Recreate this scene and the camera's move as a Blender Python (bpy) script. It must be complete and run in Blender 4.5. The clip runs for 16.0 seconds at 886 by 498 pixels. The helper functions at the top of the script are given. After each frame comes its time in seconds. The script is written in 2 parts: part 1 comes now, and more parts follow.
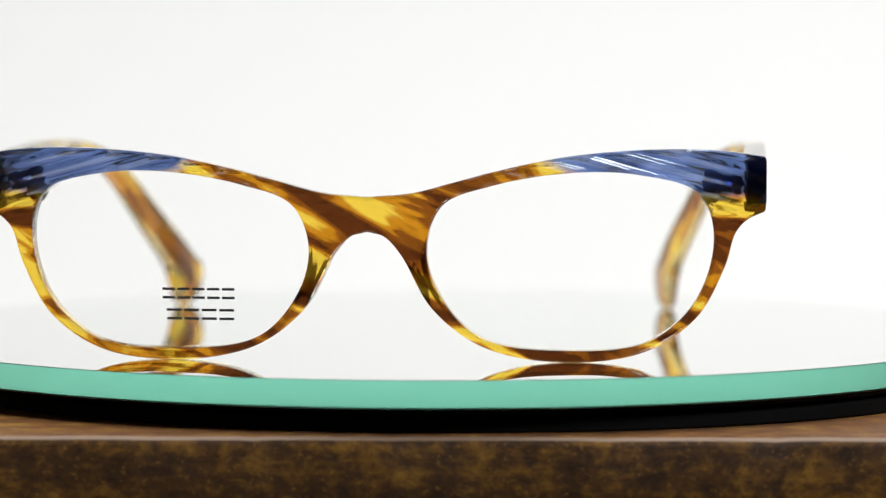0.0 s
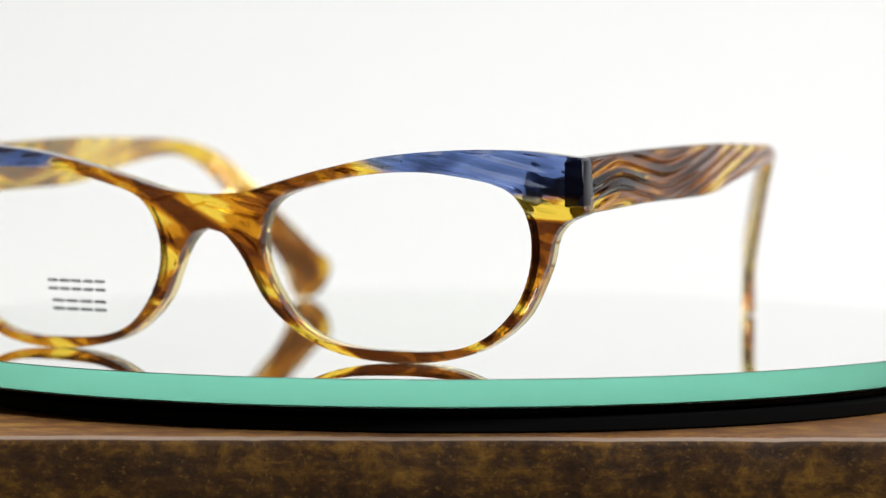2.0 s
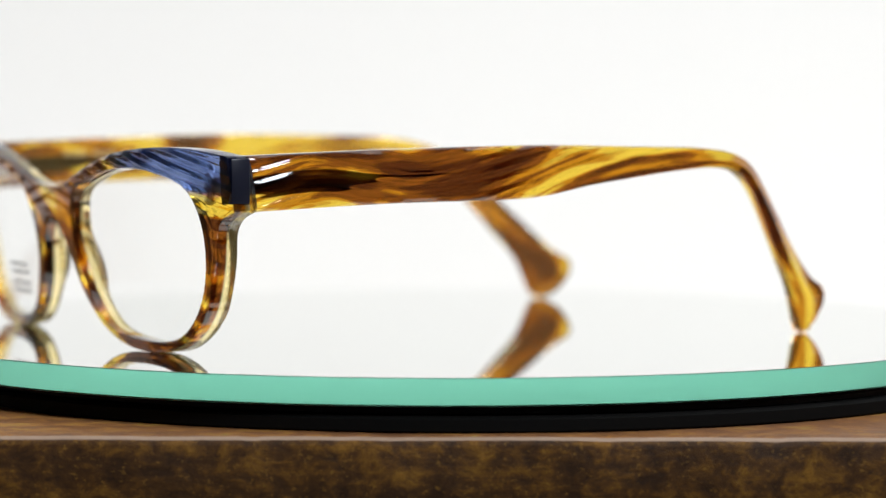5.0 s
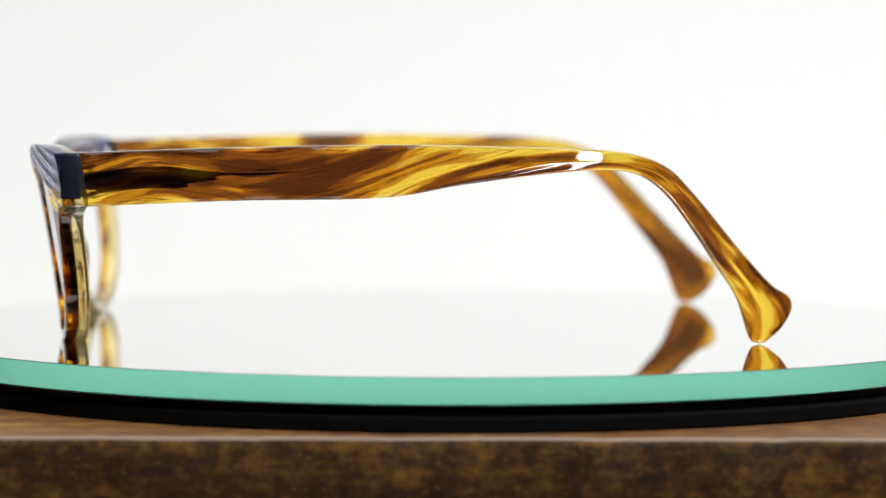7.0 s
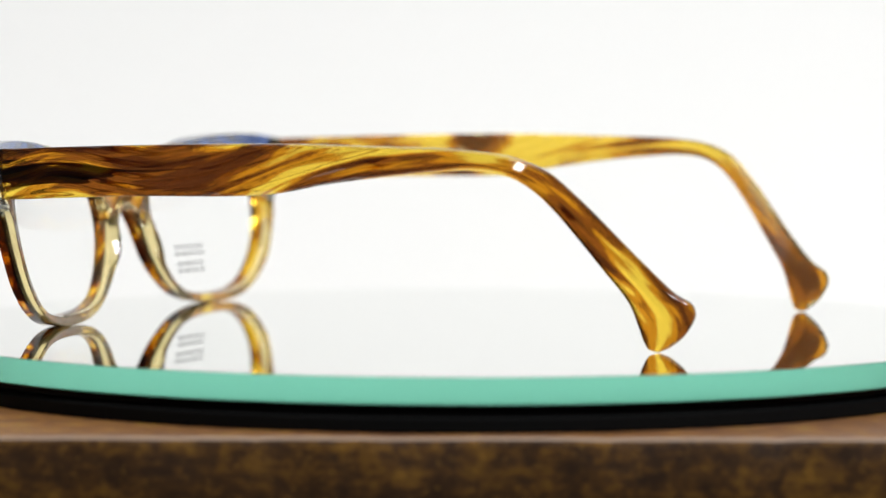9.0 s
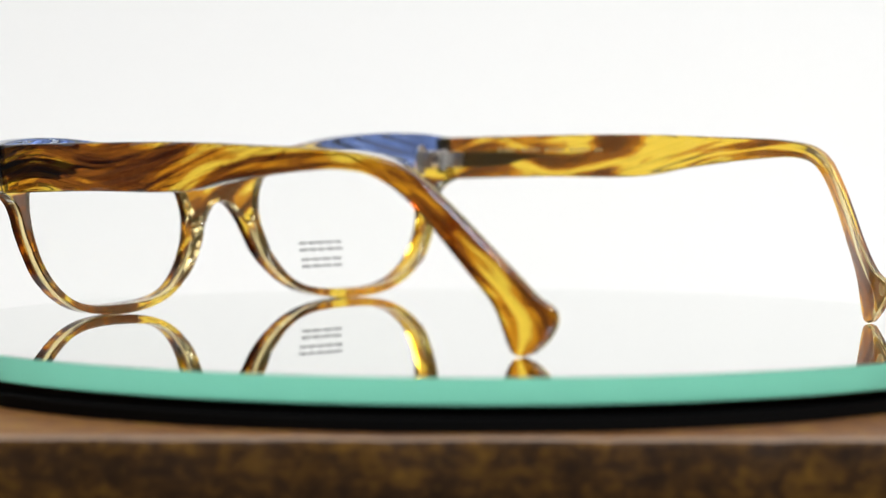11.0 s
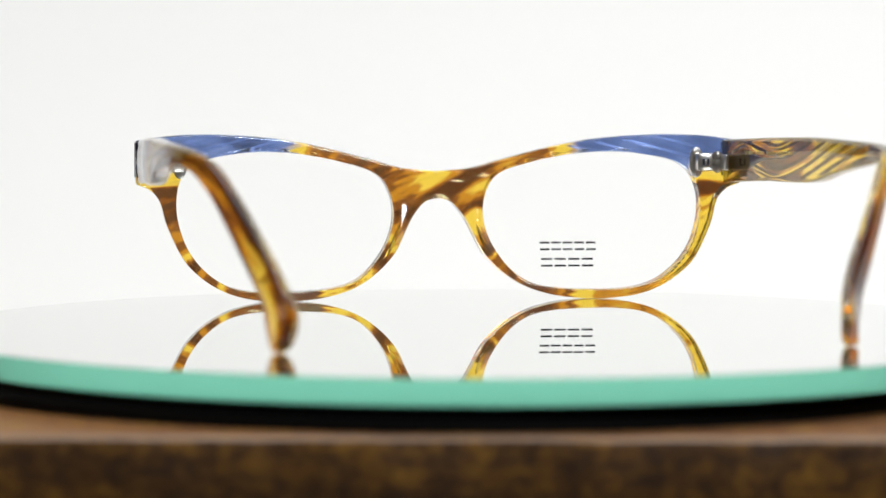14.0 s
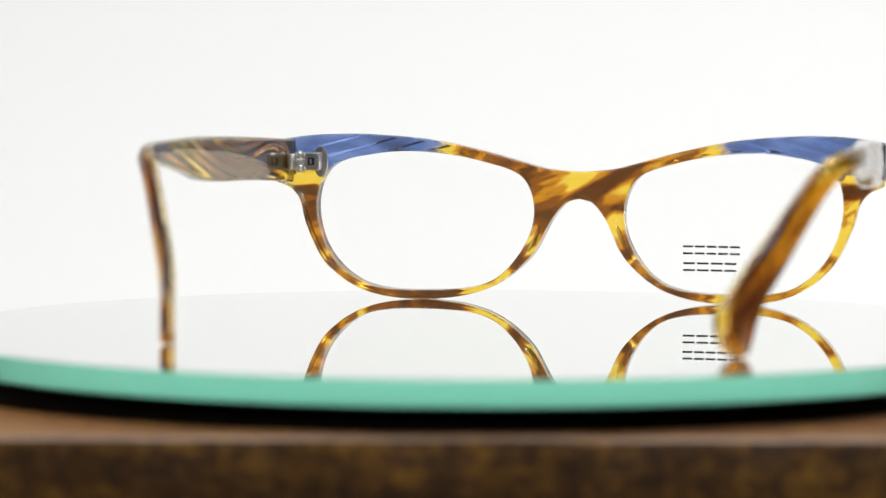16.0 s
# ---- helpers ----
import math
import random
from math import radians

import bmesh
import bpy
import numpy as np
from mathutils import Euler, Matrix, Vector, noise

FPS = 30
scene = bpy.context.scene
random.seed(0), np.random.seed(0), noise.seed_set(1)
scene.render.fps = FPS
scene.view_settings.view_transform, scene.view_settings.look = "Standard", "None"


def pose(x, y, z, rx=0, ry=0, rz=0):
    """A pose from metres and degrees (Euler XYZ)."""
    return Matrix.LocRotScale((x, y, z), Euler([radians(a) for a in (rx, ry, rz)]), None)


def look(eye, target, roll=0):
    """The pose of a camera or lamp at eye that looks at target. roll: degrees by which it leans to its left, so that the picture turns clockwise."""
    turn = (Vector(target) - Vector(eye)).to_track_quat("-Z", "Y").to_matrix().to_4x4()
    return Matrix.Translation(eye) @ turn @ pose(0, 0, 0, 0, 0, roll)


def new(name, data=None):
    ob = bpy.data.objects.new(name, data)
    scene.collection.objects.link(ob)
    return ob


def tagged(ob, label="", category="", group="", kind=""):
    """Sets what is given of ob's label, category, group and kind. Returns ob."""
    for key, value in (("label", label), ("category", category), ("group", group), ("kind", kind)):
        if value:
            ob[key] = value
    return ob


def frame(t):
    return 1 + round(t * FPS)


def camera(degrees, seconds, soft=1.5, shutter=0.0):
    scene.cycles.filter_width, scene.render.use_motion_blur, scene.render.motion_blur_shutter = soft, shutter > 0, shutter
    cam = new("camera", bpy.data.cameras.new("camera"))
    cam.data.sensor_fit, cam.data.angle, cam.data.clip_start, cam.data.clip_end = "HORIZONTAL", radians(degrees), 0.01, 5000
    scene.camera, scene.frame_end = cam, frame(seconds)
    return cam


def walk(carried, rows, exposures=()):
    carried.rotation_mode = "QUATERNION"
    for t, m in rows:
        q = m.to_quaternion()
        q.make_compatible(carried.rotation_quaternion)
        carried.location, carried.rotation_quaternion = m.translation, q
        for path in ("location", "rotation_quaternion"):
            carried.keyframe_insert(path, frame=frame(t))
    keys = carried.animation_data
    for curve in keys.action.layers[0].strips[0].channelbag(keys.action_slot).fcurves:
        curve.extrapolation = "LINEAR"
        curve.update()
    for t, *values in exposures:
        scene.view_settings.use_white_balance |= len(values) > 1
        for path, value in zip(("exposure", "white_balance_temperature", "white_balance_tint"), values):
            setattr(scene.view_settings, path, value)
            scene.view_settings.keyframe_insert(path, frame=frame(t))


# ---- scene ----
# Spectacles on a slowly turning mirrored glass disc, on a worn wooden table
# before a white sweep. Origin: the disc's axis, on top of the glass.

# ---- camera ----
cam = camera(17.05, 16.0, soft=1.25)
EYE = (0.0, -0.5574, 0.0450)
AIM = pose(*EYE, 90 - 3.114, 0, 0.266) @ pose(0, 0, 0, 0, 0, 0.107)
walk(cam, [(0, AIM), (16, AIM)])
cam.data.dof.use_dof = True
cam.data.dof.aperture_fstop = 15.0

# ---- light ----
world = bpy.data.worlds.new("world")
scene.world = world
world.use_nodes = True
world.node_tree.nodes["Background"].inputs[0].default_value = (0.75, 0.85, 1.0, 1)
world.node_tree.nodes["Background"].inputs[1].default_value = 0.3


def area_lamp(name, eye, target, sx, sy, watts, colour):
    d = bpy.data.lights.new(name, "AREA")
    d.shape, d.size, d.size_y, d.energy, d.color = "RECTANGLE", sx, sy, watts, colour
    ob = new(name, d)
    ob.matrix_world = look(eye, target)
    return ob


area_lamp("softbox_lamp", (0.13, 0.02, 0.80), (0.06, 0.30, 0.05), 1.1, 0.55, 5.35, (1.0, 0.985, 0.955))
area_lamp("window_lamp", (0.72, -1.05, 1.10), (0.0, -0.1, 0.0), 0.30, 0.42, 15.5, (0.90, 0.95, 1.0))


# ---- materials ----
class Nodes:
    """Small helper to wire a node material."""

    def __init__(self, name):
        self.mat = bpy.data.materials.new(name)
        self.mat.use_nodes = True
        self.tree = self.mat.node_tree
        self.bsdf = self.tree.nodes["Principled BSDF"]
        self.coord = self.tree.nodes.new("ShaderNodeTexCoord").outputs["Object"]

    def link(self, value, socket):
        if isinstance(value, bpy.types.NodeSocket):
            self.tree.links.new(value, socket)
        else:
            socket.default_value = value

    def math(self, op, a, b=0.0, clamp=False):
        n = self.tree.nodes.new("ShaderNodeMath")
        n.operation, n.use_clamp = op, clamp
        self.link(a, n.inputs[0]), self.link(b, n.inputs[1])
        return n.outputs[0]

    def mapped(self, scale, turn=(0, 0, 0), shift=(0, 0, 0)):
        # turned first, then scaled along the turned axes
        r = self.tree.nodes.new("ShaderNodeMapping")
        r.inputs["Rotation"].default_value = [radians(a) for a in turn]
        r.inputs["Location"].default_value = shift
        self.link(self.coord, r.inputs[0])
        n = self.tree.nodes.new("ShaderNodeMapping")
        n.inputs["Scale"].default_value = scale
        self.link(r.outputs[0], n.inputs[0])
        return n.outputs[0]

    def noise(self, vector, scale=1.0, detail=3.0, rough=0.5, distort=0.0):
        n = self.tree.nodes.new("ShaderNodeTexNoise")
        self.link(vector, n.inputs["Vector"])
        n.inputs["Scale"].default_value, n.inputs["Detail"].default_value = scale, detail
        n.inputs["Roughness"].default_value, n.inputs["Distortion"].default_value = rough, distort
        return n.outputs[0]

    def ramp(self, value, stops, mode="LINEAR"):
        n = self.tree.nodes.new("ShaderNodeValToRGB")
        n.color_ramp.interpolation = mode
        while len(n.color_ramp.elements) < len(stops):
            n.color_ramp.elements.new(0.5)
        for e, (p, c) in zip(n.color_ramp.elements, stops):
            e.position, e.color = p, (*c, 1)
        self.link(value, n.inputs[0])
        return n.outputs[0]

    def mix(self, f, a, b):
        n = self.tree.nodes.new("ShaderNodeMix")
        n.data_type = "RGBA"
        self.link(f, n.inputs["Factor"])
        self.link(a if isinstance(a, bpy.types.NodeSocket) else (*a, 1), n.inputs["A"])
        self.link(b if isinstance(b, bpy.types.NodeSocket) else (*b, 1), n.inputs["B"])
        return n.outputs["Result"]

    def step(self, value, low, high):
        n = self.tree.nodes.new("ShaderNodeMapRange")
        n.interpolation_type = "SMOOTHSTEP"
        self.link(value, n.inputs["Value"])
        n.inputs["From Min"].default_value, n.inputs["From Max"].default_value = low, high
        return n.outputs["Result"]

    def bump(self, height, strength, distance):
        n = self.tree.nodes.new("ShaderNodeBump")
        n.inputs["Strength"].default_value, n.inputs["Distance"].default_value = strength, distance
        self.link(height, n.inputs["Height"])
        self.link(n.outputs[0], self.bsdf.inputs["Normal"])

    def set(self, **values):
        for key, v in values.items():
            self.link(v, self.bsdf.inputs[key.replace("_", " ")])
        return self.mat


DARK, BROWN, AMBER, YELLOW = (0.015, 0.0012, 0.0001), (0.085, 0.0090, 0.0002), (0.44, 0.090, 0.0004), (1.0, 0.57, 0.013)


def streaks(n, turn, across, along, shift, grain=0.17):
    """Value of the streaks of the sheet: long along x, short across."""
    sc = (along, across, across)
    band = n.noise(n.mapped(sc, turn, shift), 1.0, 2.0, 0.45, 0.6)
    fine = n.noise(n.mapped([v * 3.5 for v in sc], turn, shift), 1.0, 3.0, 0.6, 0.3)
    return n.math("ADD", band, n.math("MULTIPLY", n.math("SUBTRACT", fine, 0.5), grain))


def layers(n, place, stops, weight):
    """Lighter and darker layers of the laminated sheet along one coordinate."""
    grey = n.ramp(place, [(p, (v, v, v)) for p, v in stops])
    return n.math("MULTIPLY", n.math("SUBTRACT", grey, 0.5), weight)


def tortoise(n, value):
    return n.ramp(value, [(0.395, DARK), (0.44, BROWN), (0.478, BROWN), (0.510, AMBER), (0.540, AMBER), (0.582, YELLOW), (1.0, YELLOW)])


def acetate(n, colour, depth, inner=(1.0, 0.86, 0.44)):
    """Clear plastic that also passes soft light, with the carved waves as relief."""
    uv = n.tree.nodes.new("ShaderNodeUVMap")
    uv.uv_map = "carve"
    sep = n.tree.nodes.new("ShaderNodeSeparateXYZ")
    n.link(uv.outputs[0], sep.inputs[0])
    # hollow flutes that meet in narrow ridges
    flute = n.math("ABSOLUTE", n.math("SINE", n.math("MULTIPLY", sep.outputs[0], math.pi)))
    saw = n.math("SUBTRACT", 1.0, n.math("POWER", flute, 1.3))
    grain = n.math("MULTIPLY", n.noise(n.mapped((900, 900, 900)), 1.0, 2.0), 0.012)
    n.bump(n.math("ADD", n.math("MULTIPLY", saw, sep.outputs[1]), grain), 1.0, depth)
    # the sheet is laminated: streaked outside, nearly clear inside
    side = n.tree.nodes.new("ShaderNodeUVMap")
    side.uv_map = "depth"
    ply = n.tree.nodes.new("ShaderNodeSeparateXYZ")
    n.link(side.outputs[0], ply.inputs[0])
    colour = n.mix(n.step(ply.outputs[0], 0.44, 0.60), colour, inner)
    n.set(Base_Color=colour, Roughness=0.035, IOR=1.49, Transmission_Weight=0.97)
    soft = n.tree.nodes.new("ShaderNodeBsdfTranslucent")
    n.link(colour, soft.inputs["Color"])
    both = n.tree.nodes.new("ShaderNodeMixShader")
    both.inputs[0].default_value = 0.03
    n.link(n.bsdf.outputs[0], both.inputs[1]), n.link(soft.outputs[0], both.inputs[2])
    n.link(both.outputs[0], n.tree.nodes["Material Output"].inputs["Surface"])
    return n.mat


def acetate_front():
    n = Nodes("acetate_front")
    sep = n.tree.nodes.new("ShaderNodeSeparateXYZ")
    n.link(n.coord, sep.inputs[0])
    x = n.math("ADD", sep.outputs[0], 0.00942)
    z = sep.outputs[2]
    ax = n.math("ABSOLUTE", x)
    value = streaks(n, (0, -27, 0), 235, 46, (0.013, 0.0, 0.021), 0.10)
    # layers by height, in parts of 40 mm, tilted and wavering a little
    lift = n.math("ADD", n.math("MULTIPLY", z, 25.0), n.math("MULTIPLY", n.math("SUBTRACT", n.noise(n.mapped((40, 40, 90)), 1.0, 2.0), 0.5), 0.10))
    outer = n.step(ax, 0.036, 0.048)
    value = n.math("ADD", value, n.math("MULTIPLY", outer, layers(n, lift, [(0.0, 0.5), (0.03, 0.62), (0.09, 0.48), (0.16, 0.60), (0.25, 0.54), (0.32, 0.44), (0.40, 0.52), (0.47, 0.52), (0.53, 0.55), (0.565, 0.28), (0.60, 0.34), (0.635, 0.80), (0.70, 0.76), (0.76, 0.45), (0.84, 0.50)], 0.60)))
    # darker beside the nose
    nose = n.math("MULTIPLY", n.step(n.math("MULTIPLY", ax, -1.0), -0.020, -0.012), n.step(n.math("MULTIPLY", z, -1.0), -0.030, -0.022))
    value = n.math("SUBTRACT", value, n.math("MULTIPLY", nose, 0.058))
    value = n.math("SUBTRACT", value, n.math("ADD", 0.017, n.math("MULTIPLY", x, 0.9)))
    amber = tortoise(n, value)
    wob = n.math("MULTIPLY", n.math("SUBTRACT", n.noise(n.mapped((90, 90, 260), (0, -20, 0)), 1.0, 2.0), 0.5), 0.010)
    side = n.step(n.math("ADD", n.math("ADD", ax, wob), n.math("MULTIPLY", n.math("SUBTRACT", z, 0.033), 2.6)), 0.0265, 0.0315)
    high = n.step(n.math("ADD", z, n.math("MULTIPLY", wob, 0.12)), 0.0272, 0.0284)
    streak = n.noise(n.mapped((45, 90, 150), (0, 16, 0)), 1.0, 2.0, 0.5, 0.3)
    blue = n.ramp(streak, [(0.32, (0.0022, 0.0050, 0.032)), (0.5, (0.017, 0.040, 0.20)), (0.66, (0.07, 0.13, 0.46))])
    brow = n.math("MULTIPLY", side, high)
    return acetate(n, n.mix(brow, amber, blue), 0.00048, n.mix(brow, (1.0, 0.86, 0.44), (0.80, 0.88, 1.0)))


ARM_SHIFT = 0.0086


def acetate_temple(name, shift, lighter):
    n = Nodes(name)
    flow = n.tree.nodes.new("ShaderNodeUVMap")
    flow.uv_map = "flow"
    n.coord = flow.outputs[0]
    sep = n.tree.nodes.new("ShaderNodeSeparateXYZ")
    n.link(n.coord, sep.inputs[0])
    value = n.math("ADD", streaks(n, (0, 0, -3), 260, 42, shift), lighter)
    # layers along the arm, in parts of 160 mm
    value = n.math("ADD", value, layers(n, n.math("MULTIPLY", sep.outputs[0], 6.25), [(0.0, 0.50), (0.03, 0.44), (0.16, 0.44), (0.26, 0.50), (0.34, 0.57), (0.44, 0.57), (0.52, 0.47), (0.58, 0.48), (0.65, 0.59), (0.72, 0.62), (0.775, 0.56), (0.80, 0.53), (0.83, 0.52), (0.85, 0.55)], 0.55))
    # past the bend the under side is the clearer one
    value = n.math("SUBTRACT", value, n.math("MULTIPLY", n.step(sep.outputs[0], 0.094, 0.106), n.math("MULTIPLY", n.math("ADD", sep.outputs[1], ARM_SHIFT), 22.0)))
    return acetate(n, tortoise(n, value), 0.00018)


def plain(name, colour, rough, metal=0.0, relief=0.0, scale=900):
    n = Nodes(name)
    v = n.noise(n.coord, scale, 4.0, 0.6)
    if relief:
        n.bump(v, relief, 0.0004)
    col = n.mix(v, [c * 0.9 for c in colour], [min(1, c * 1.08) for c in colour])
    return n.set(Base_Color=col, Roughness=rough, Metallic=metal)


def clear(name, colour, ior, rough):
    n = Nodes(name)
    return n.set(Base_Color=(*colour, 1), Roughness=rough, IOR=ior, Transmission_Weight=1.0)


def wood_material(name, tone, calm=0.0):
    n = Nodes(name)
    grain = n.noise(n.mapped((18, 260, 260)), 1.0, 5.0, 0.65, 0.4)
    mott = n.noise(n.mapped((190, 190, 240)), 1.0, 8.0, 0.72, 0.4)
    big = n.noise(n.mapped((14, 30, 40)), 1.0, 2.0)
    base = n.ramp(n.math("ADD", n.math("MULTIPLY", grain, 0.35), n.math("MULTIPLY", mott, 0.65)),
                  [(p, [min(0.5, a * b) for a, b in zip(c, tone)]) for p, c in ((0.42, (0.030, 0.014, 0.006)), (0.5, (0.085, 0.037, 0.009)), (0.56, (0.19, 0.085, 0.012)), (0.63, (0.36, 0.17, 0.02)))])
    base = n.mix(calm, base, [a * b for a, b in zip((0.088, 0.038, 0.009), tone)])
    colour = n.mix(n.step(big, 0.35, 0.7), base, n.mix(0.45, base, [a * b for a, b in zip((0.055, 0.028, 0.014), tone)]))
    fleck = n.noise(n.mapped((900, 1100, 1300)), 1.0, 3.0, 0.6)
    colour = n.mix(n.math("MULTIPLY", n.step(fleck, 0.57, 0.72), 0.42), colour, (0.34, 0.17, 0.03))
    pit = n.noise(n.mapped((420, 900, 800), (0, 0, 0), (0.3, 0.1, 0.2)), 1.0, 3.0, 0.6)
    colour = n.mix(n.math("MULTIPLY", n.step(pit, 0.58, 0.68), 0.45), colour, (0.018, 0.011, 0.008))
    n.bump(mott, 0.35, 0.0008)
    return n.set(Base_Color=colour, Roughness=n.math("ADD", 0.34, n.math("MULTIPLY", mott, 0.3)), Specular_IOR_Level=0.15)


M_FRONT = acetate_front()
M_TEMPLE_A = acetate_temple("acetate_temple_a", (0.0, 0.004, 0.013), -0.02)
M_TEMPLE_B = acetate_temple("acetate_temple_b", (0.0, 0.031, 0.002), 0.032)
M_LENS = clear("clear_lens", (0.985, 0.99, 0.985), 1.12, 0.0)
M_BEVEL = clear("ground_lens_edge", (0.99, 0.99, 0.99), 1.03, 0.12)
M_PRINT = plain("black_print", (0.02, 0.02, 0.022), 0.5)
M_STEEL = plain("brushed_nickel", (0.78, 0.75, 0.71), 0.28, 1.0, 0.1, 2500)
M_CORE = plain("dark_core_metal", (0.11, 0.07, 0.04), 0.4, 0.5)
M_NAVY = plain("dark_navy_fill", (0.012, 0.014, 0.03), 0.35)
M_SILVER_PRINT = plain("silver_print", (0.75, 0.60, 0.28), 0.5, 0.2)
M_EDGE = clear("ground_green_glass_edge", (0.34, 1.0, 0.76), 1.5, 0.35)
M_MIRROR = Nodes("mirror_silver").set(Base_Color=(0.80, 0.82, 0.795, 1), Metallic=1.0, Roughness=0.0)
M_BLACK = plain("black_plastic", (0.004, 0.004, 0.004), 0.8, 0.0, 0.1, 1200)
M_BLACK.node_tree.nodes["Principled BSDF"].inputs["Specular IOR Level"].default_value = 0.12
M_RUBBER = plain("black_rubber", (0.010, 0.008, 0.007), 0.8, 0.0, 0.2, 1500)
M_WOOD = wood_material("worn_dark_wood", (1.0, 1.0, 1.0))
# the same wood made lighter: the brighter light on the tabletop, as colour
M_TOP = wood_material("lit_wood_top", (2.9, 3.0, 4.2), 0.55)
M_PALE = plain("worn_bare_wood", (0.33, 0.22, 0.15), 0.45, 0.0, 0.8, 500)
M_PAPER = plain("white_paper", (0.86, 0.855, 0.845), 0.9, 0.0, 0.05, 3000)
M_WALL = plain("pale_wall_paint", (0.42, 0.40, 0.375), 0.9, 0.0, 0.1, 20)
M_FLOOR = plain("grey_brown_floor", (0.16, 0.12, 0.09), 0.6, 0.0, 0.2, 12)


# ---- mesh helpers ----
def part(name, bm, material, parent=None, label="", sharp=38):
    """Links a bmesh as one mesh object under a thing or a part."""
    me = bpy.data.meshes.new(name)
    bmesh.ops.recalc_face_normals(bm, faces=bm.faces)
    for e in bm.edges:
        e.smooth = len(e.link_faces) == 2 and e.calc_face_angle(0.0) < radians(sharp)
    for f in bm.faces:
        f.smooth = True
    bm.to_mesh(me)
    bm.free()
    for m in (material if isinstance(material, (list, tuple)) else [material]):
        me.materials.append(m)
    ob = new(name, me)
    ob.parent = parent
    return tagged(ob, label)


def thing(name, label, category, place=None, kind="", group=""):
    ob = new(name)
    ob.empty_display_size = 0.01
    if place:
        ob.matrix_world = place
    return tagged(ob, label, category, group, kind)


def box(size, at=(0, 0, 0), bevel=0.0, turn=None, bm=None, segments=2):
    bm = bm or bmesh.new()
    m = Matrix.Translation(at) @ (turn or Matrix.Identity(4)) @ Matrix.Diagonal((*size, 1))
    made = bmesh.ops.create_cube(bm, size=1.0, matrix=m)["verts"]
    if bevel:
        edges = list({e for v in made for e in v.link_edges})
        bmesh.ops.bevel(bm, geom=edges, offset=bevel, segments=segments, profile=0.5, affect="EDGES")
    return bm


def rod(radius, length, m, bevel=0.0, segments=24, bm=None):
    bm = bm or bmesh.new()
    made = bmesh.ops.create_cone(bm, cap_ends=True, segments=segments, radius1=radius, radius2=radius, depth=length, matrix=m)["verts"]
    if bevel:
        edges = [e for e in {e for v in made for e in v.link_edges} if any(len(f.verts) > 4 for f in e.link_faces)]
        bmesh.ops.bevel(bm, geom=edges, offset=bevel, segments=2, profile=0.5, affect="EDGES")
    return bm


def turned(profile, segments=160):
    """A body of revolution from (radius, height) pairs; a pair with radius 0 closes it."""
    bm = bmesh.new()
    rings = []
    for r, z in profile:
        if r == 0:
            rings.append([bm.verts.new((0, 0, z))])
        else:
            rings.append([bm.verts.new((r * math.cos(2 * math.pi * i / segments), r * math.sin(2 * math.pi * i / segments), z)) for i in range(segments)])
    for a, b in zip(rings, rings[1:]):
        for i in range(segments):
            j = (i + 1) % segments
            q = [a[i % len(a)], a[j % len(a)], b[j % len(b)], b[i % len(b)]]
            q = list(dict.fromkeys(q))
            if len(q) > 2:
                bm.faces.new(q)
    return bm


def spline(points, steps, closed=False):
    """Smooth curve through control points (centripetal Catmull-Rom), as an array."""
    p = [np.array(q, float) for q in points]
    if closed:
        p = [p[-1], *p, p[0], p[1]]
    else:
        p = [2 * p[0] - p[1], *p, 2 * p[-1] - p[-2]]
    out = []
    for a, b, c, d in zip(p, p[1:], p[2:], p[3:]):
        t0 = 0.0
        t1 = t0 + np.linalg.norm(b - a) ** 0.5
        t2 = t1 + np.linalg.norm(c - b) ** 0.5
        t3 = t2 + np.linalg.norm(d - c) ** 0.5
        for t in np.linspace(t1, t2, steps, endpoint=False):
            a1 = (t1 - t) / (t1 - t0) * a + (t - t0) / (t1 - t0) * b
            a2 = (t2 - t) / (t2 - t1) * b + (t - t1) / (t2 - t1) * c
            a3 = (t3 - t) / (t3 - t2) * c + (t - t2) / (t3 - t2) * d
            b1 = (t2 - t) / (t2 - t0) * a1 + (t - t0) / (t2 - t0) * a2
            b2 = (t3 - t) / (t3 - t1) * a2 + (t - t1) / (t3 - t1) * a3
            out.append((t2 - t) / (t2 - t1) * b1 + (t - t1) / (t2 - t1) * b2)
    if not closed:
        out.append(p[-2])
    return np.array(out)


# ---- the room ----
def room():
    def slab(name, size, at, material, label):
        tagged(part(name, box(size, at), material), label, name.split("_")[0], kind="structure")
    slab("floor", (4.4, 4.4, 0.1), (0, 0, -0.85), M_FLOOR, "dull brown floor of the room")
    slab("ceiling", (4.4, 4.4, 0.1), (0, 0, 1.75), M_WALL, "pale painted ceiling")
    slab("wall_north", (4.4, 0.1, 2.5), (0, 2.15, 0.45), M_WALL, "pale painted wall behind the sweep")
    slab("wall_south", (4.4, 0.1, 2.5), (0, -2.15, 0.45), M_WALL, "pale painted wall facing the sweep")
    slab("wall_east", (0.1, 4.2, 2.5), (2.15, 0, 0.45), M_WALL, "pale painted wall beside the window light")
    slab("wall_west", (0.1, 4.2, 2.5), (-2.15, 0, 0.45), M_WALL, "pale painted side wall")


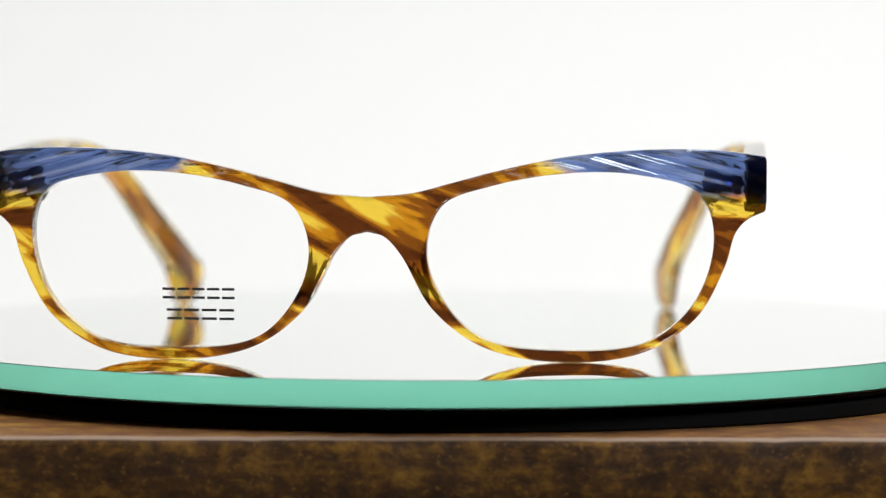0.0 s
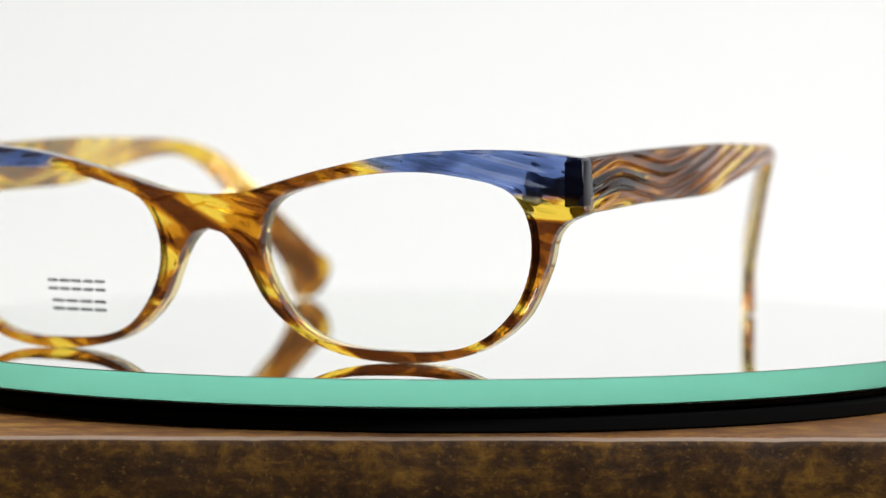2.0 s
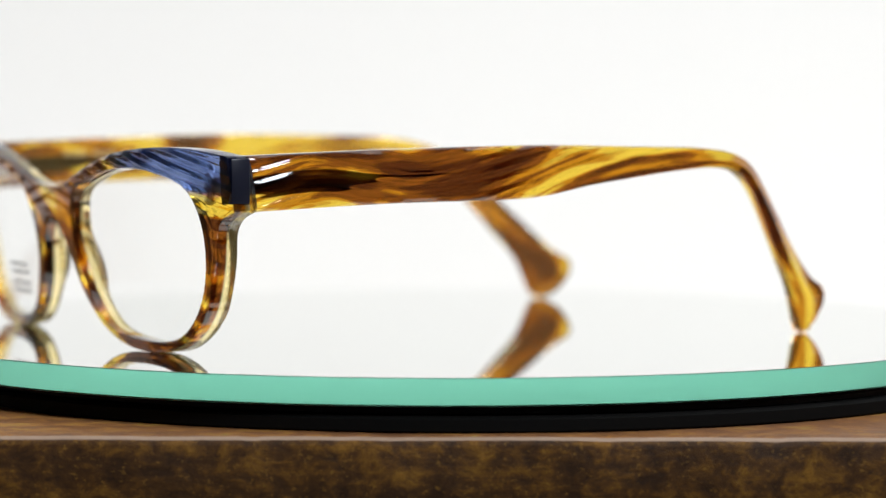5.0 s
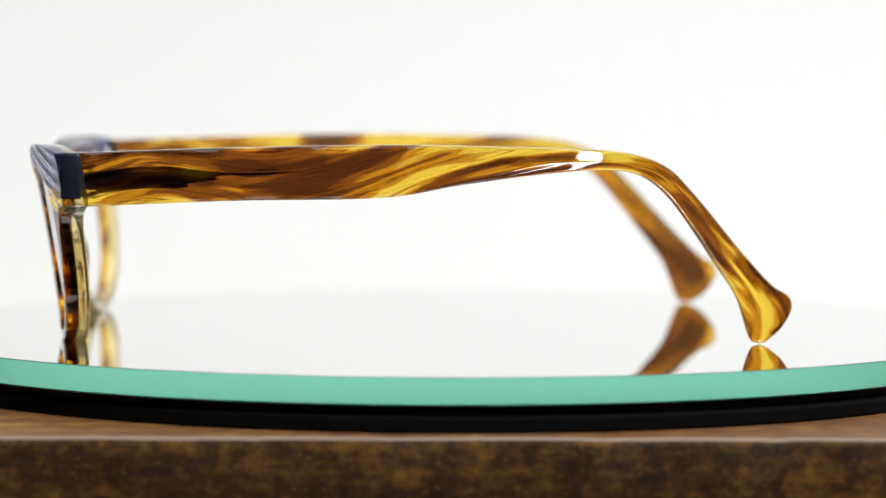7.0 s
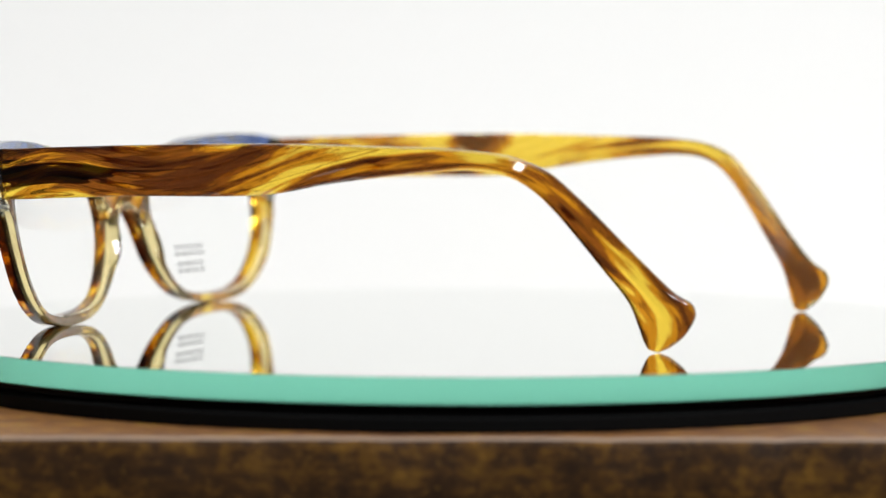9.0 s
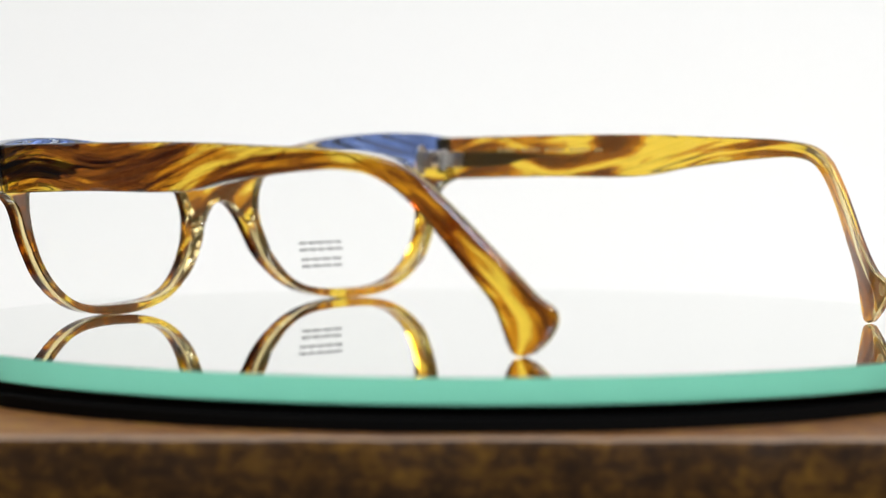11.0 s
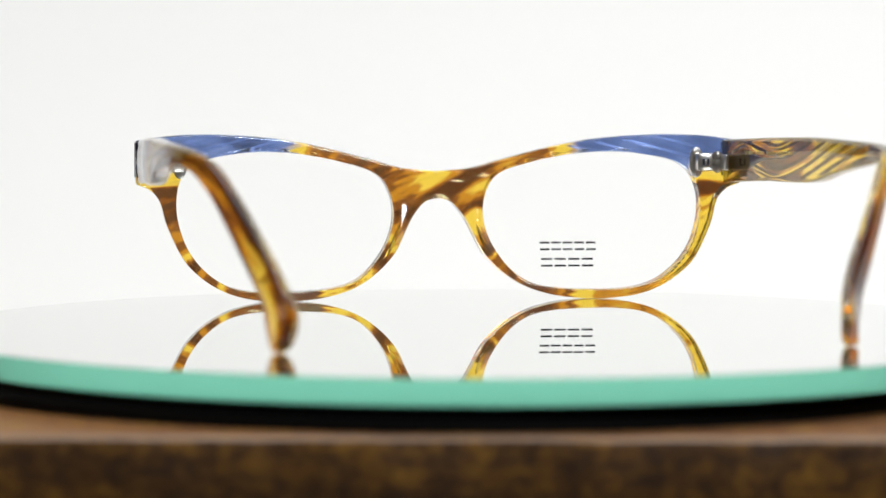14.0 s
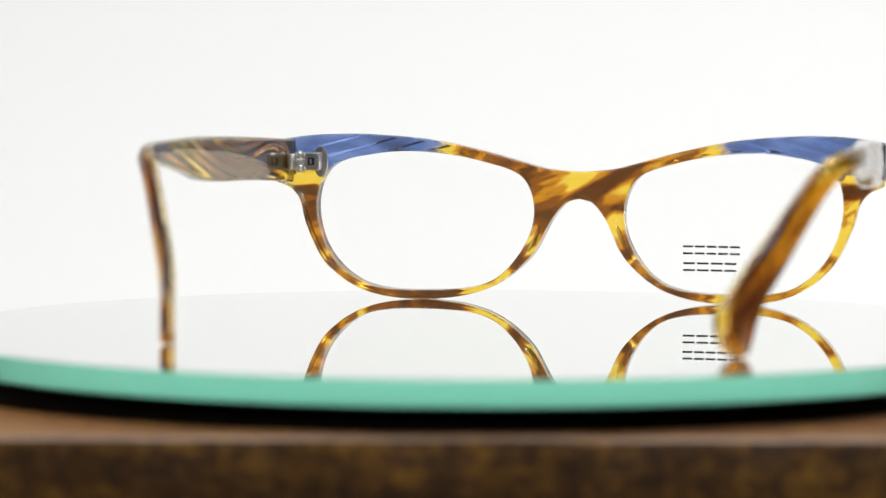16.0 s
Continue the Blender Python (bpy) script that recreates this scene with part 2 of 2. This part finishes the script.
def sweep():
    """White paper that lies behind the disc and curves up to a tall back."""
    bm = bmesh.new()
    line = [(0.112, -0.0084), (0.16, -0.0084)]
    line += [(0.16 + 0.24 * math.sin(a), -0.0084 + 0.24 * (1 - math.cos(a))) for a in np.linspace(0.06, math.pi / 2, 24)]
    line += [(0.40, 0.4), (0.40, 1.0)]
    rows = []
    for thick in (0.0, 0.0004):
        rows.append([[bm.verts.new((x, y + thick, z - thick)) for x in (-0.8, 0.8)] for y, z in line])
    for r in rows:
        for a, b in zip(r, r[1:]):
            bm.faces.new((a[0], a[1], b[1], b[0]))
    for k in (0, 1):
        for i in range(len(line) - 1):
            bm.faces.new((rows[0][i][k], rows[0][i + 1][k], rows[1][i + 1][k], rows[1][i][k]))
    for i in (0, -1):
        bm.faces.new((rows[0][i][0], rows[0][i][1], rows[1][i][1], rows[1][i][0]))
    tagged(part("backdrop", bm, M_PAPER), "seamless white paper sweep behind the disc", "backdrop", kind="structure")


# ---- wooden table ----
WOOD_TOP = -0.0088


def table():
    t = thing("wooden_table", "dark worn wooden table with a rubbed pale front edge", "table", pose(0, 0.15, -0.80))
    lift = 0.80

    def edge_board():
        # the board, its front top edge rounded and slightly uneven
        bm = bmesh.new()
        n, half = 420, 0.55
        cols = []
        for i in range(n + 1):
            x = -half + 2 * half * i / n
            w = 0.00025 * noise.noise((x * 60, 0, 0)) + 0.0002 * noise.noise((x * 240, 3, 0))
            d = 0.0005 * max(0.0, noise.noise((x * 110, 9, 0)) - 0.25)
            pts = [(0.45, 0.0), (0.02, 0.0), (0.0022, 0.0), (0.0012 + d, -0.0002 - d), (0.0005 + d, -0.0007 - d), (0.0 + w, -0.0016 - d), (w, -0.012), (0.0, -0.060), (0.45, -0.060)]
            cols.append([bm.verts.new((x, -0.2525 + y, lift + WOOD_TOP + z + (w * 0.4 if y < 0.01 else 0))) for y, z in pts])
        for a, b in zip(cols, cols[1:]):
            for k in range(len(a)):
                j = (k + 1) % len(a)
                # top faces take the wood with the light painted in
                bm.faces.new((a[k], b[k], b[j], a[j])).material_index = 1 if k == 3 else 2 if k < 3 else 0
        bm.faces.new(cols[0]), bm.faces.new(cols[-1])
        return bm
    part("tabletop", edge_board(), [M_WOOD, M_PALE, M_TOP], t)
    for x in (-0.48, 0.48):
        for y in (-0.19, 0.14):
            part("leg", box((0.06, 0.06, lift + WOOD_TOP - 0.060), (x, y, (lift + WOOD_TOP - 0.060) / 2), 0.004), M_WOOD, t)


# ---- turntable and mirrored disc ----
def turntable():
    t = thing("turntable_base", "low round black plastic turntable base on the wood", "turntable", pose(0, 0, WOOD_TOP))
    part("body", turned([(0, 0), (0.0986, 0), (0.0990, 0.0004), (0.0990, 0.0022), (0.0984, 0.0026), (0, 0.0026)]), M_BLACK, t)
    part("rubber_ring", turned([(0.080, 0.0026), (0.0960, 0.0026), (0.0964, 0.0029), (0.0964, 0.0035), (0.0960, 0.0038), (0.080, 0.0038), (0.080, 0.0026)]), M_RUBBER, t, "dull black rubber ring")


def disc():
    t = thing("mirror_disc", "round mirrored glass disc with a ground sea-green edge", "mirror", pose(0, 0, 0))
    R, T = 0.1024, 0.0046
    bm = turned([(0, -0.00002), (R - 0.00012, -0.00002), (R, -0.00014), (R, -T + 0.0003), (R - 0.0003, -T), (0, -T)], 256)
    bm.normal_update()
    for f in bm.faces:
        c = f.calc_center_median()
        f.material_index = 1 if -T + 0.0001 < c.z < -0.00005 else 0
    # the glass lies a little off the axis of the turntable
    part("glass_plate", bm, [M_MIRROR, M_EDGE], t).location = (-0.0040, -0.0011, 0)
    part("backing", turned([(0, -T - 0.0001), (R - 0.001, -T - 0.0001), (R - 0.001, -T - 0.0004), (0, -T - 0.0004)]), M_BLACK, t, "black painted backing").location = (-0.0040, -0.0011, 0)
    return t


# ---- spectacles; x across, y towards the wearer, z up, in millimetres ----
CX = -9.42
LENS_EYE = (33.0, 17.0)
INNER = spline([(9.7, 19.5), (12.4, 26.0), (20.5, 29.2), (33.0, 31.3), (44.0, 31.0), (53.8, 28.0), (56.4, 21.0), (53.7, 10.6), (46.0, 3.6), (32.3, 2.0), (18.2, 4.2), (11.3, 12.0)], 40, True)
TOP = spline([(0.0, 27.3), (7.5, 28.0), (14.0, 29.7), (22.0, 31.8), (32.2, 33.9), (42.0, 34.9), (50.0, 35.2), (58.0, 34.9), (64.5, 34.0)], 60)
LOW = spline([(64.7, 24.9), (62.0, 23.7), (60.0, 21.5), (58.3, 16.0), (53.7, 7.5), (45.0, 1.7), (31.0, 0.1), (18.5, 2.7), (10.4, 9.0), (5.4, 17.9), (2.6, 20.9), (0.0, 21.6)], 40)
OUTER = np.vstack([TOP, [(64.75, 33.8), (64.9, 33.2), (64.95, 29.5), (64.9, 25.4)], LOW])
THICK = 4.2


def face_y(x, z):
    """The front surface of the eyewear: wrapped, and leaning back towards its foot."""
    return -77.4 + x * x / 1100.0 + 4.1 * (x / 64.7) ** 4 - 0.17 * (z - 21.0)


def cast(poly, angle, closed):
    """How far from the lens's middle the ray at that angle meets an outline."""
    d = np.array([math.cos(angle), math.sin(angle)])
    a = poly - np.array(LENS_EYE)
    b = np.roll(a, -1, axis=0) if closed else a[1:]
    a = a if closed else a[:-1]
    e = b - a
    den = d[0] * e[:, 1] - d[1] * e[:, 0]
    den = np.where(np.abs(den) < 1e-12, 1e-12, den)
    r = (a[:, 0] * e[:, 1] - a[:, 1] * e[:, 0]) / den
    u = (a[:, 0] * d[1] - a[:, 1] * d[0]) / den
    ok = (u >= -1e-9) & (u <= 1 + 1e-9) & (r > 0)
    return float(r[ok].min())


def brow_wave(x, z):
    """Phase and strength of the wavy carving on the brow, strongest towards the hinges."""
    ax = abs(x)
    w = max(0.0, min(1.0, (z - 23.0) / 3.0)) * min(1.0, 0.25 + max(0.0, (ax - 10.0) / 26.0))
    q = ax - 30.0
    return (z + 0.24 * q + 0.0010 * q * q + 0.25 * math.sin(ax / 6.0)) / 2.5, w * max(0.25, min(1.0, (64.0 - ax) / 7.0))


def ripple(phase, w):
    return 0.14 * w * (0.5 - 0.5 * math.cos(2 * math.pi * phase))


def carve_layer(bm, waves):
    """Stores phase and strength of the carving for the relief of the material."""
    bm.loops.layers.uv.new("carve"), bm.loops.layers.uv.new("depth")
    layer, ply = bm.loops.layers.uv["carve"], bm.loops.layers.uv["depth"]
    key = bm.verts.layers.int.get("wave")
    for f in bm.faces:
        for loop in f.loops:
            loop[layer].uv = waves[loop.vert[key]]
            loop[ply].uv = (0.0 if loop.vert[key] else 1.0, 0.0)


def front_mesh():
    half = np.vstack([OUTER, [(0.0, 24.5)]])
    ex, ez = LENS_EYE
    angles = set(np.linspace(-math.pi, math.pi, 620, endpoint=False).tolist())
    for px, pz in ((0.0, 27.3), (0.0, 21.6), (64.5, 34.0), (64.9, 33.2), (64.9, 25.4), (64.7, 24.9)):
        angles.add(math.atan2(pz - ez, px - ex))
    for k in range(1, 8):
        angles.add(math.atan2(21.6 + (27.3 - 21.6) * k / 8 - ez, -ex))
    angles = sorted(a for a in angles)
    M = 34
    us = [0.5 - 0.5 * math.cos(math.pi * k / M) for k in range(M + 1)]
    edge = np.vstack([OUTER, OUTER * [-1, 1], INNER])
    rc = 0.5
    bm = bmesh.new()
    key, waves = bm.verts.layers.int.new("wave"), [(0.0, 0.0)]
    for sx in (1, -1):
        front, back = [], []
        for a in angles:
            r0, r1 = cast(INNER, a, True), cast(half, a, True)
            fr, bk = [], []
            for u in us:
                r = r0 + (r1 - r0) * u
                x, z = ex + r * math.cos(a), ez + r * math.sin(a)
                x = max(x, 0.0)
                if x < 1e-4:
                    x = 0.0
                d = math.sqrt(float(((edge - [x, z]) ** 2).sum(axis=1).min()))
                d = 0.0 if u in (0.0, 1.0) and x > 0 else d
                k = max(0.0, min(1.0, d / rc))
                cut = rc * (1 - math.sqrt(max(0.0, 1 - (1 - k) ** 2)))
                y = face_y(x, z)
                phase, w = brow_wave(x * sx, z)
                w *= min(1.0, d / 0.6)
                g = ripple(phase, w)
                # the nose side swells towards the wearer
                swell = 1.7 * math.exp(-((x - 8.8) / 4.2) ** 2 - ((z - 13.0) / 6.5) ** 2) * min(1.0, d / 1.4)
                fr.append(bm.verts.new(((x * sx + CX) / 1000, (y + cut * 0.8 + g) / 1000, z / 1000)))
                fr[-1][key] = len(waves)
                waves.append((phase, w))
                bk.append(bm.verts.new(((x * sx + CX) / 1000, (y + THICK + swell - cut) / 1000, z / 1000)))
            front.append(fr), back.append(bk)
        n = len(angles)
        for i in range(n):
            j = (i + 1) % n
            for k in range(M):
                bm.faces.new((front[i][k], front[j][k], front[j][k + 1], front[i][k + 1]))
                bm.faces.new((back[i][k], back[i][k + 1], back[j][k + 1], back[j][k]))
            bm.faces.new((front[i][0], back[i][0], back[j][0], front[j][0]))
            mid = CX / 1000
            if abs(front[i][-1].co.x - mid) > 1e-7 or abs(front[j][-1].co.x - mid) > 1e-7:
                bm.faces.new((front[i][-1], front[j][-1], back[j][-1], back[i][-1]))
    bmesh.ops.remove_doubles(bm, verts=bm.verts, dist=2e-6)
    carve_layer(bm, waves)
    return bm


def lens_mesh(sx):
    bm = bmesh.new()
    n = 96
    loops = []
    for off in (1.5, 2.6):
        rings = []
        for k in (0.0, 0.25, 0.5, 0.75, 0.9, 0.965, 1.0):
            if k == 0:
                x, z = LENS_EYE
                rings.append([bm.verts.new(((x * sx + CX) / 1000, (face_y(x, z) + off) / 1000, z / 1000))])
                continue
            ring = []
            for i in range(n):
                a = 2 * math.pi * i / n
                r = (cast(INNER, a - math.pi, True) + 0.35) * k
                x, z = LENS_EYE[0] - r * math.cos(a), LENS_EYE[1] - r * math.sin(a)
                ring.append(bm.verts.new(((x * sx + CX) / 1000, (face_y(x, z) + off) / 1000, z / 1000)))
            rings.append(ring)
        for a, b in zip(rings, rings[1:]):
            for i in range(n):
                j = (i + 1) % n
                f = bm.faces.new([a[0], b[i], b[j]] if len(a) == 1 else [a[i], b[i], b[j], a[j]])
                f.material_index = 1 if b is rings[-1] else 0
        loops.append(rings[-1])
    for i in range(n):
        j = (i + 1) % n
        bm.faces.new((loops[0][i], loops[0][j], loops[1][j], loops[1][i]))
    return bm


TEMPLE_TOP = [(-68.3, 34.0), (-42.0, 34.9), (-14.0, 35.4), (4.0, 35.1), (20.0, 34.6), (28.0, 33.5), (33.4, 31.2), (38.1, 26.8), (48.0, 15.7), (53.4, 10.2), (56.4, 8.2), (56.9, 6.4), (55.2, 3.0), (52.6, 0.7)]
TEMPLE_LOW = [(-66.6, 24.9), (-42.0, 25.9), (-14.5, 26.6), (-3.5, 28.5), (13.0, 30.6), (22.5, 31.1), (27.8, 30.1), (32.5, 26.9), (42.3, 14.2), (46.3, 8.4), (47.8, 4.4), (48.6, 2.0), (49.5, 0.5), (51.0, 0.05)]
TEMPLE_OUT = {1: [(-70, 64.7), (-45, 65.8), (-20, 66.8), (5, 67.0), (20, 65.8), (27, 63.8), (33, 60.6), (38, 57.7), (41, 56.0), (46.5, 53.0), (51, 50.6), (60, 49.0)],
              -1: [(-70, 64.7), (-45, 66.0), (-20, 67.8), (5, 69.0), (18, 69.6), (27, 68.4), (33, 65.6), (42, 60.2), (50, 54.4), (53, 52.0), (60, 50.0)]}
SMOOTH_Y = np.linspace(-72, 62, 269)
SMOOTH_X = {}
for side_sign, line in TEMPLE_OUT.items():
    raw = np.interp(SMOOTH_Y, [p[0] for p in line], [p[1] for p in line])
    SMOOTH_X[side_sign] = np.convolve(np.pad(raw, 10, mode="edge"), np.ones(21) / 21, mode="valid")


WAVE_LINE = spline([(-75, -2.6), (-66, -0.7), (-56, 1.3), (-46, 0.0), (-38, -1.0), (-30, -0.2), (-18, 2.6), (-5, 6.4), (10, 10.0), (26, 12.5)], 12)


def temple_wave(y, z):
    """Phase and strength of the long wavy carving outside a temple, dying out towards the bend."""
    w = max(0.0, min(1.0, (18.0 - y) / 20.0)) * max(0.0, min(1.0, (y + 69.0) / 3.0))
    bend = float(np.interp(y, WAVE_LINE[:, 0], WAVE_LINE[:, 1]))
    return (z - bend) / 2.0, w


def temple_mesh(sx):
    top, low = spline(TEMPLE_TOP, 26), spline(TEMPLE_LOW, 26)
    bm = bmesh.new()
    M = 40
    us = [0.5 - 0.5 * math.cos(math.pi * k / M) for k in range(M + 1)]
    n = len(top)
    run = np.concatenate([[0], np.cumsum(np.linalg.norm((top[1:] + low[1:] - top[:-1] - low[:-1]) / 2, axis=1))])
    outs, ins, flow, waves = [], [], [], []
    for i in range(n):
        wide = float(np.linalg.norm(top[i] - low[i]))
        o, q = [], []
        for u in us:
            y, z = low[i] + (top[i] - low[i]) * u
            if sx < 0:
                y += 1.6 * max(0.0, min(1.0, (y + 20.0) / 60.0))
            d = min(wide * u, wide * (1 - u), float(run[i]) + 0.15, float(run[-1] - run[i]) + 0.05)
            rc = 0.75 if run[i] > 20 else 0.45 + 0.3 * run[i] / 20
            k = max(0.0, min(1.0, d / rc))
            cut = rc * (1 - math.sqrt(max(0.0, 1 - (1 - k) ** 2)))
            thick = 3.9 - 0.9 * max(0.0, min(1.0, (y + 10) / 35))
            x = float(np.interp(y, SMOOTH_Y, SMOOTH_X[sx]))
            phase, w = temple_wave(y, z)
            w *= min(1.0, d / 0.6)
            g = ripple(phase, w)
            # a low crest runs along the middle of the outside
            g += (0.35 + 0.45 * max(0.0, min(1.0, (y + 20) / 40))) * abs(2 * u - 1)
            flow += [(float(run[i]), wide * (u - 0.5) - float(np.interp(min(y, 4.0), WAVE_LINE[:, 0], WAVE_LINE[:, 1])))] * 2
            waves += [(phase, w), (0.0, 0.0)]
            o.append(bm.verts.new((((x - cut - g) * sx + CX) / 1000, y / 1000, z / 1000)))
            q.append(bm.verts.new((((x - thick + cut) * sx + CX) / 1000, y / 1000, z / 1000)))
        outs.append(o), ins.append(q)
    for i in range(n - 1):
        for k in range(M):
            bm.faces.new((outs[i][k], outs[i][k + 1], outs[i + 1][k + 1], outs[i + 1][k]))
            bm.faces.new((ins[i][k], ins[i + 1][k], ins[i + 1][k + 1], ins[i][k + 1]))
        for k in (0, M):
            bm.faces.new((outs[i][k], outs[i + 1][k], ins[i + 1][k], ins[i][k]))
    for i in (0, n - 1):
        for k in range(M):
            bm.faces.new((outs[i][k], ins[i][k], ins[i][k + 1], outs[i][k + 1]))
    bm.verts.index_update()
    for name in ("flow", "carve", "depth"):
        bm.loops.layers.uv.new(name)
    layer, carve, ply = (bm.loops.layers.uv[name] for name in ("flow", "carve", "depth"))
    for f in bm.faces:
        for loop in f.loops:
            a, b = flow[loop.vert.index]
            loop[layer].uv = (a / 1000, b / 1000)
            loop[carve].uv = waves[loop.vert.index]
            loop[ply].uv = (loop.vert.index % 2, 0.0)
    return bm


def mm(x, y, z):
    return ((x + CX) / 1000, y / 1000, z / 1000)


def print_bars(lens):
    """Two short rows of black bars printed on a demonstration lens."""
    for z, count, x0, pitch in ((11.1, 5, -34.6, 2.5), (7.6, 4, -34.0, 2.95)):
        for i in range(count):
            x = x0 + pitch * (i + 0.5)
            for dz in (0.72, -0.72):
                turn = Matrix.Rotation(2 * x / 900, 4, "Z") @ Matrix.Rotation(-0.18, 4, "X")
                part("printed_bar", box((pitch * 0.84 / 1000, 0.00006, 0.00042), mm(x, face_y(x, z + dz) + 1.42, z + dz), 0.0, turn), M_PRINT, lens)


def core_wire(sx):
    """Dark flat hinge core set into a temple: a blade that narrows to a thin wire."""
    bm = bmesh.new()
    line = [(-67.0, 29.2, 1.2), (-65.5, 29.2, 1.7), (-52.0, 29.7, 1.75), (-49.0, 29.9, 1.3), (-46.0, 30.2, 0.7), (-42.0, 30.5, 0.30), (-30.0, 31.0, 0.14)]
    rings = []
    for y, z, half in line:
        x = float(np.interp(y, SMOOTH_Y, SMOOTH_X[sx])) - 2.3
        deep = 0.35 if half > 0.6 else 0.28
        rings.append([bm.verts.new(mm(sx * (x + dx), y, z + dz)) for dx, dz in ((-deep, -half * 0.8), (0.0, -half), (deep, -half * 0.8), (deep, half * 0.8), (0.0, half), (-deep, half * 0.8))])
    for a, b in zip(rings, rings[1:]):
        for k in range(6):
            bm.faces.new((a[k], a[(k + 1) % 6], b[(k + 1) % 6], b[k]))
    bm.faces.new(rings[0]), bm.faces.new(rings[-1])
    return bm


def temple_marks(sx, parent, y0, y1, z0, z1, count):
    """A line of tiny silver marks, too small to read, on the inside of a temple."""
    for i in range(count):
        k = (i + 0.5) / count
        y, z = y0 + (y1 - y0) * k, z0 + (z1 - z0) * k
        x = float(np.interp(y, SMOOTH_Y, SMOOTH_X[sx])) - 3.93
        if i % 6 != 5:
            part("printed_mark", box((0.00006, abs(y1 - y0) / count * 0.00066, 0.0008 - 0.0003 * (i % 3 == 1)), mm(sx * x, y, z)), M_SILVER_PRINT, parent)


def hinge(sx, parent):
    """Oval plate on the back of the front, knuckle with a dark box as slot, barrels on a pin and a leaf on the temple.
    """
    flat = Matrix.Rotation(radians(90), 4, "X")
    plate = part("hinge", rod(0.0016, 0.0007, Matrix.Translation(mm(sx * 55.6, -68.8, 29.2)) @ flat @ Matrix.Diagonal((1.0, 2.05, 1, 1)), 0.0002), M_STEEL, parent, "silvery metal hinge")
    for dz in (-2.1, 2.1):
        part("rivet", rod(0.0006, 0.0003, Matrix.Translation(mm(sx * 55.2, -68.4, 29.2 + dz)) @ flat, 0.0001, 16), M_STEEL, plate)
    part("front_knuckle", box((0.0042, 0.0030, 0.0039), mm(sx * 57.1, -67.2, 29.3), 0.0008), M_STEEL, plate)
    # no hole is cut: a navy box gives the shade inside the slot
    part("slot_shade", box((0.0015, 0.0005, 0.0016), mm(sx * 56.9, -65.78, 29.3), 0.0001), M_NAVY, plate, "dark box for the shade in the slot")
    part("tongue", box((0.0005, 0.0006, 0.0011), mm(sx * 56.9, -65.7, 29.3), 0.0001), M_STEEL, plate)
    for dz in (-1.35, 0.0, 1.35):
        part("barrel", rod(0.0011, 0.0012, Matrix.Translation(mm(sx * 59.4, -65.7, 29.3 + dz)), 0.0002), M_STEEL, plate)
    part("pin", rod(0.0006, 0.0046, Matrix.Translation(mm(sx * 59.4, -65.7, 29.3)), 0.0002), M_STEEL, plate)
    part("temple_leaf", box((0.0010, 0.0042, 0.0034), mm(sx * 60.3, -62.9, 29.3), 0.0004), M_STEEL, plate)


def spectacles():
    s = thing("spectacles", "tortoiseshell acetate spectacles with blue brows, open, on a mirrored disc", "glasses", pose(0, 0, 0))
    part("frame_front", front_mesh(), M_FRONT, s, "amber and brown acetate front with blue upper corners", 62)
    for sx in (1, -1):
        lens = part("lens", lens_mesh(sx), [M_LENS, M_BEVEL], s, "clear demonstration lens")
        lens.visible_shadow = False
        if sx < 0:
            print_bars(lens)
        t = part("temple", temple_mesh(sx), M_TEMPLE_A if sx > 0 else M_TEMPLE_B, s, "streaked amber acetate temple with wavy carving", 62)
        if sx < 0:
            temple_marks(sx, t, -52.0, -24.0, 31.6, 32.0, 26)
        part("core_wire", core_wire(sx), M_CORE, t, "dark metal core inside the temple", 25)
        hinge(sx, s)
        # block added inside the acetate to make the hinge end look dark
        cap = part("end_cap", box((0.0034, 0.0034, 0.0074), (0, 0, 0), 0.0003), M_NAVY, s, "dark navy block added in the hinge end")
        cap.location = mm(sx * 63.28, -69.0, 29.9)
        if sx > 0:
            sharp_at = cap
    return s, sharp_at


room()
sweep()
table()
turntable()
DISC = disc()
GLASSES, cam.data.dof.focus_object = spectacles()

# ---- the turning ----
TURN = [(0, -3.87), (0.5, -7.5), (1, -13.3), (1.5, -19.2), (2, -25.2), (2.5, -31.3), (3, -37.4), (3.5, -43.6), (4, -49.8), (5.2, -64.4),
        (6.5, -80.1), (7, -86.1), (7.5, -91.9), (8, -97.8), (8.5, -103.7), (9, -109.7), (10.2, -124.4), (11.5, -138.6), (12, -147.2), (12.5, -151.8),
        (13, -157.1), (13.5, -163.4), (14, -169.6), (14.5, -175.4), (15, -181.3), (15.5, -187.0), (16, -193.2)]


def motions():
    walk(DISC, [(t, pose(0, 0, 0, 0, 0, a)) for t, a in TURN])
    walk(GLASSES, [(t, pose(0, 0, 0, 0, 0, a)) for t, a in TURN])


motions()
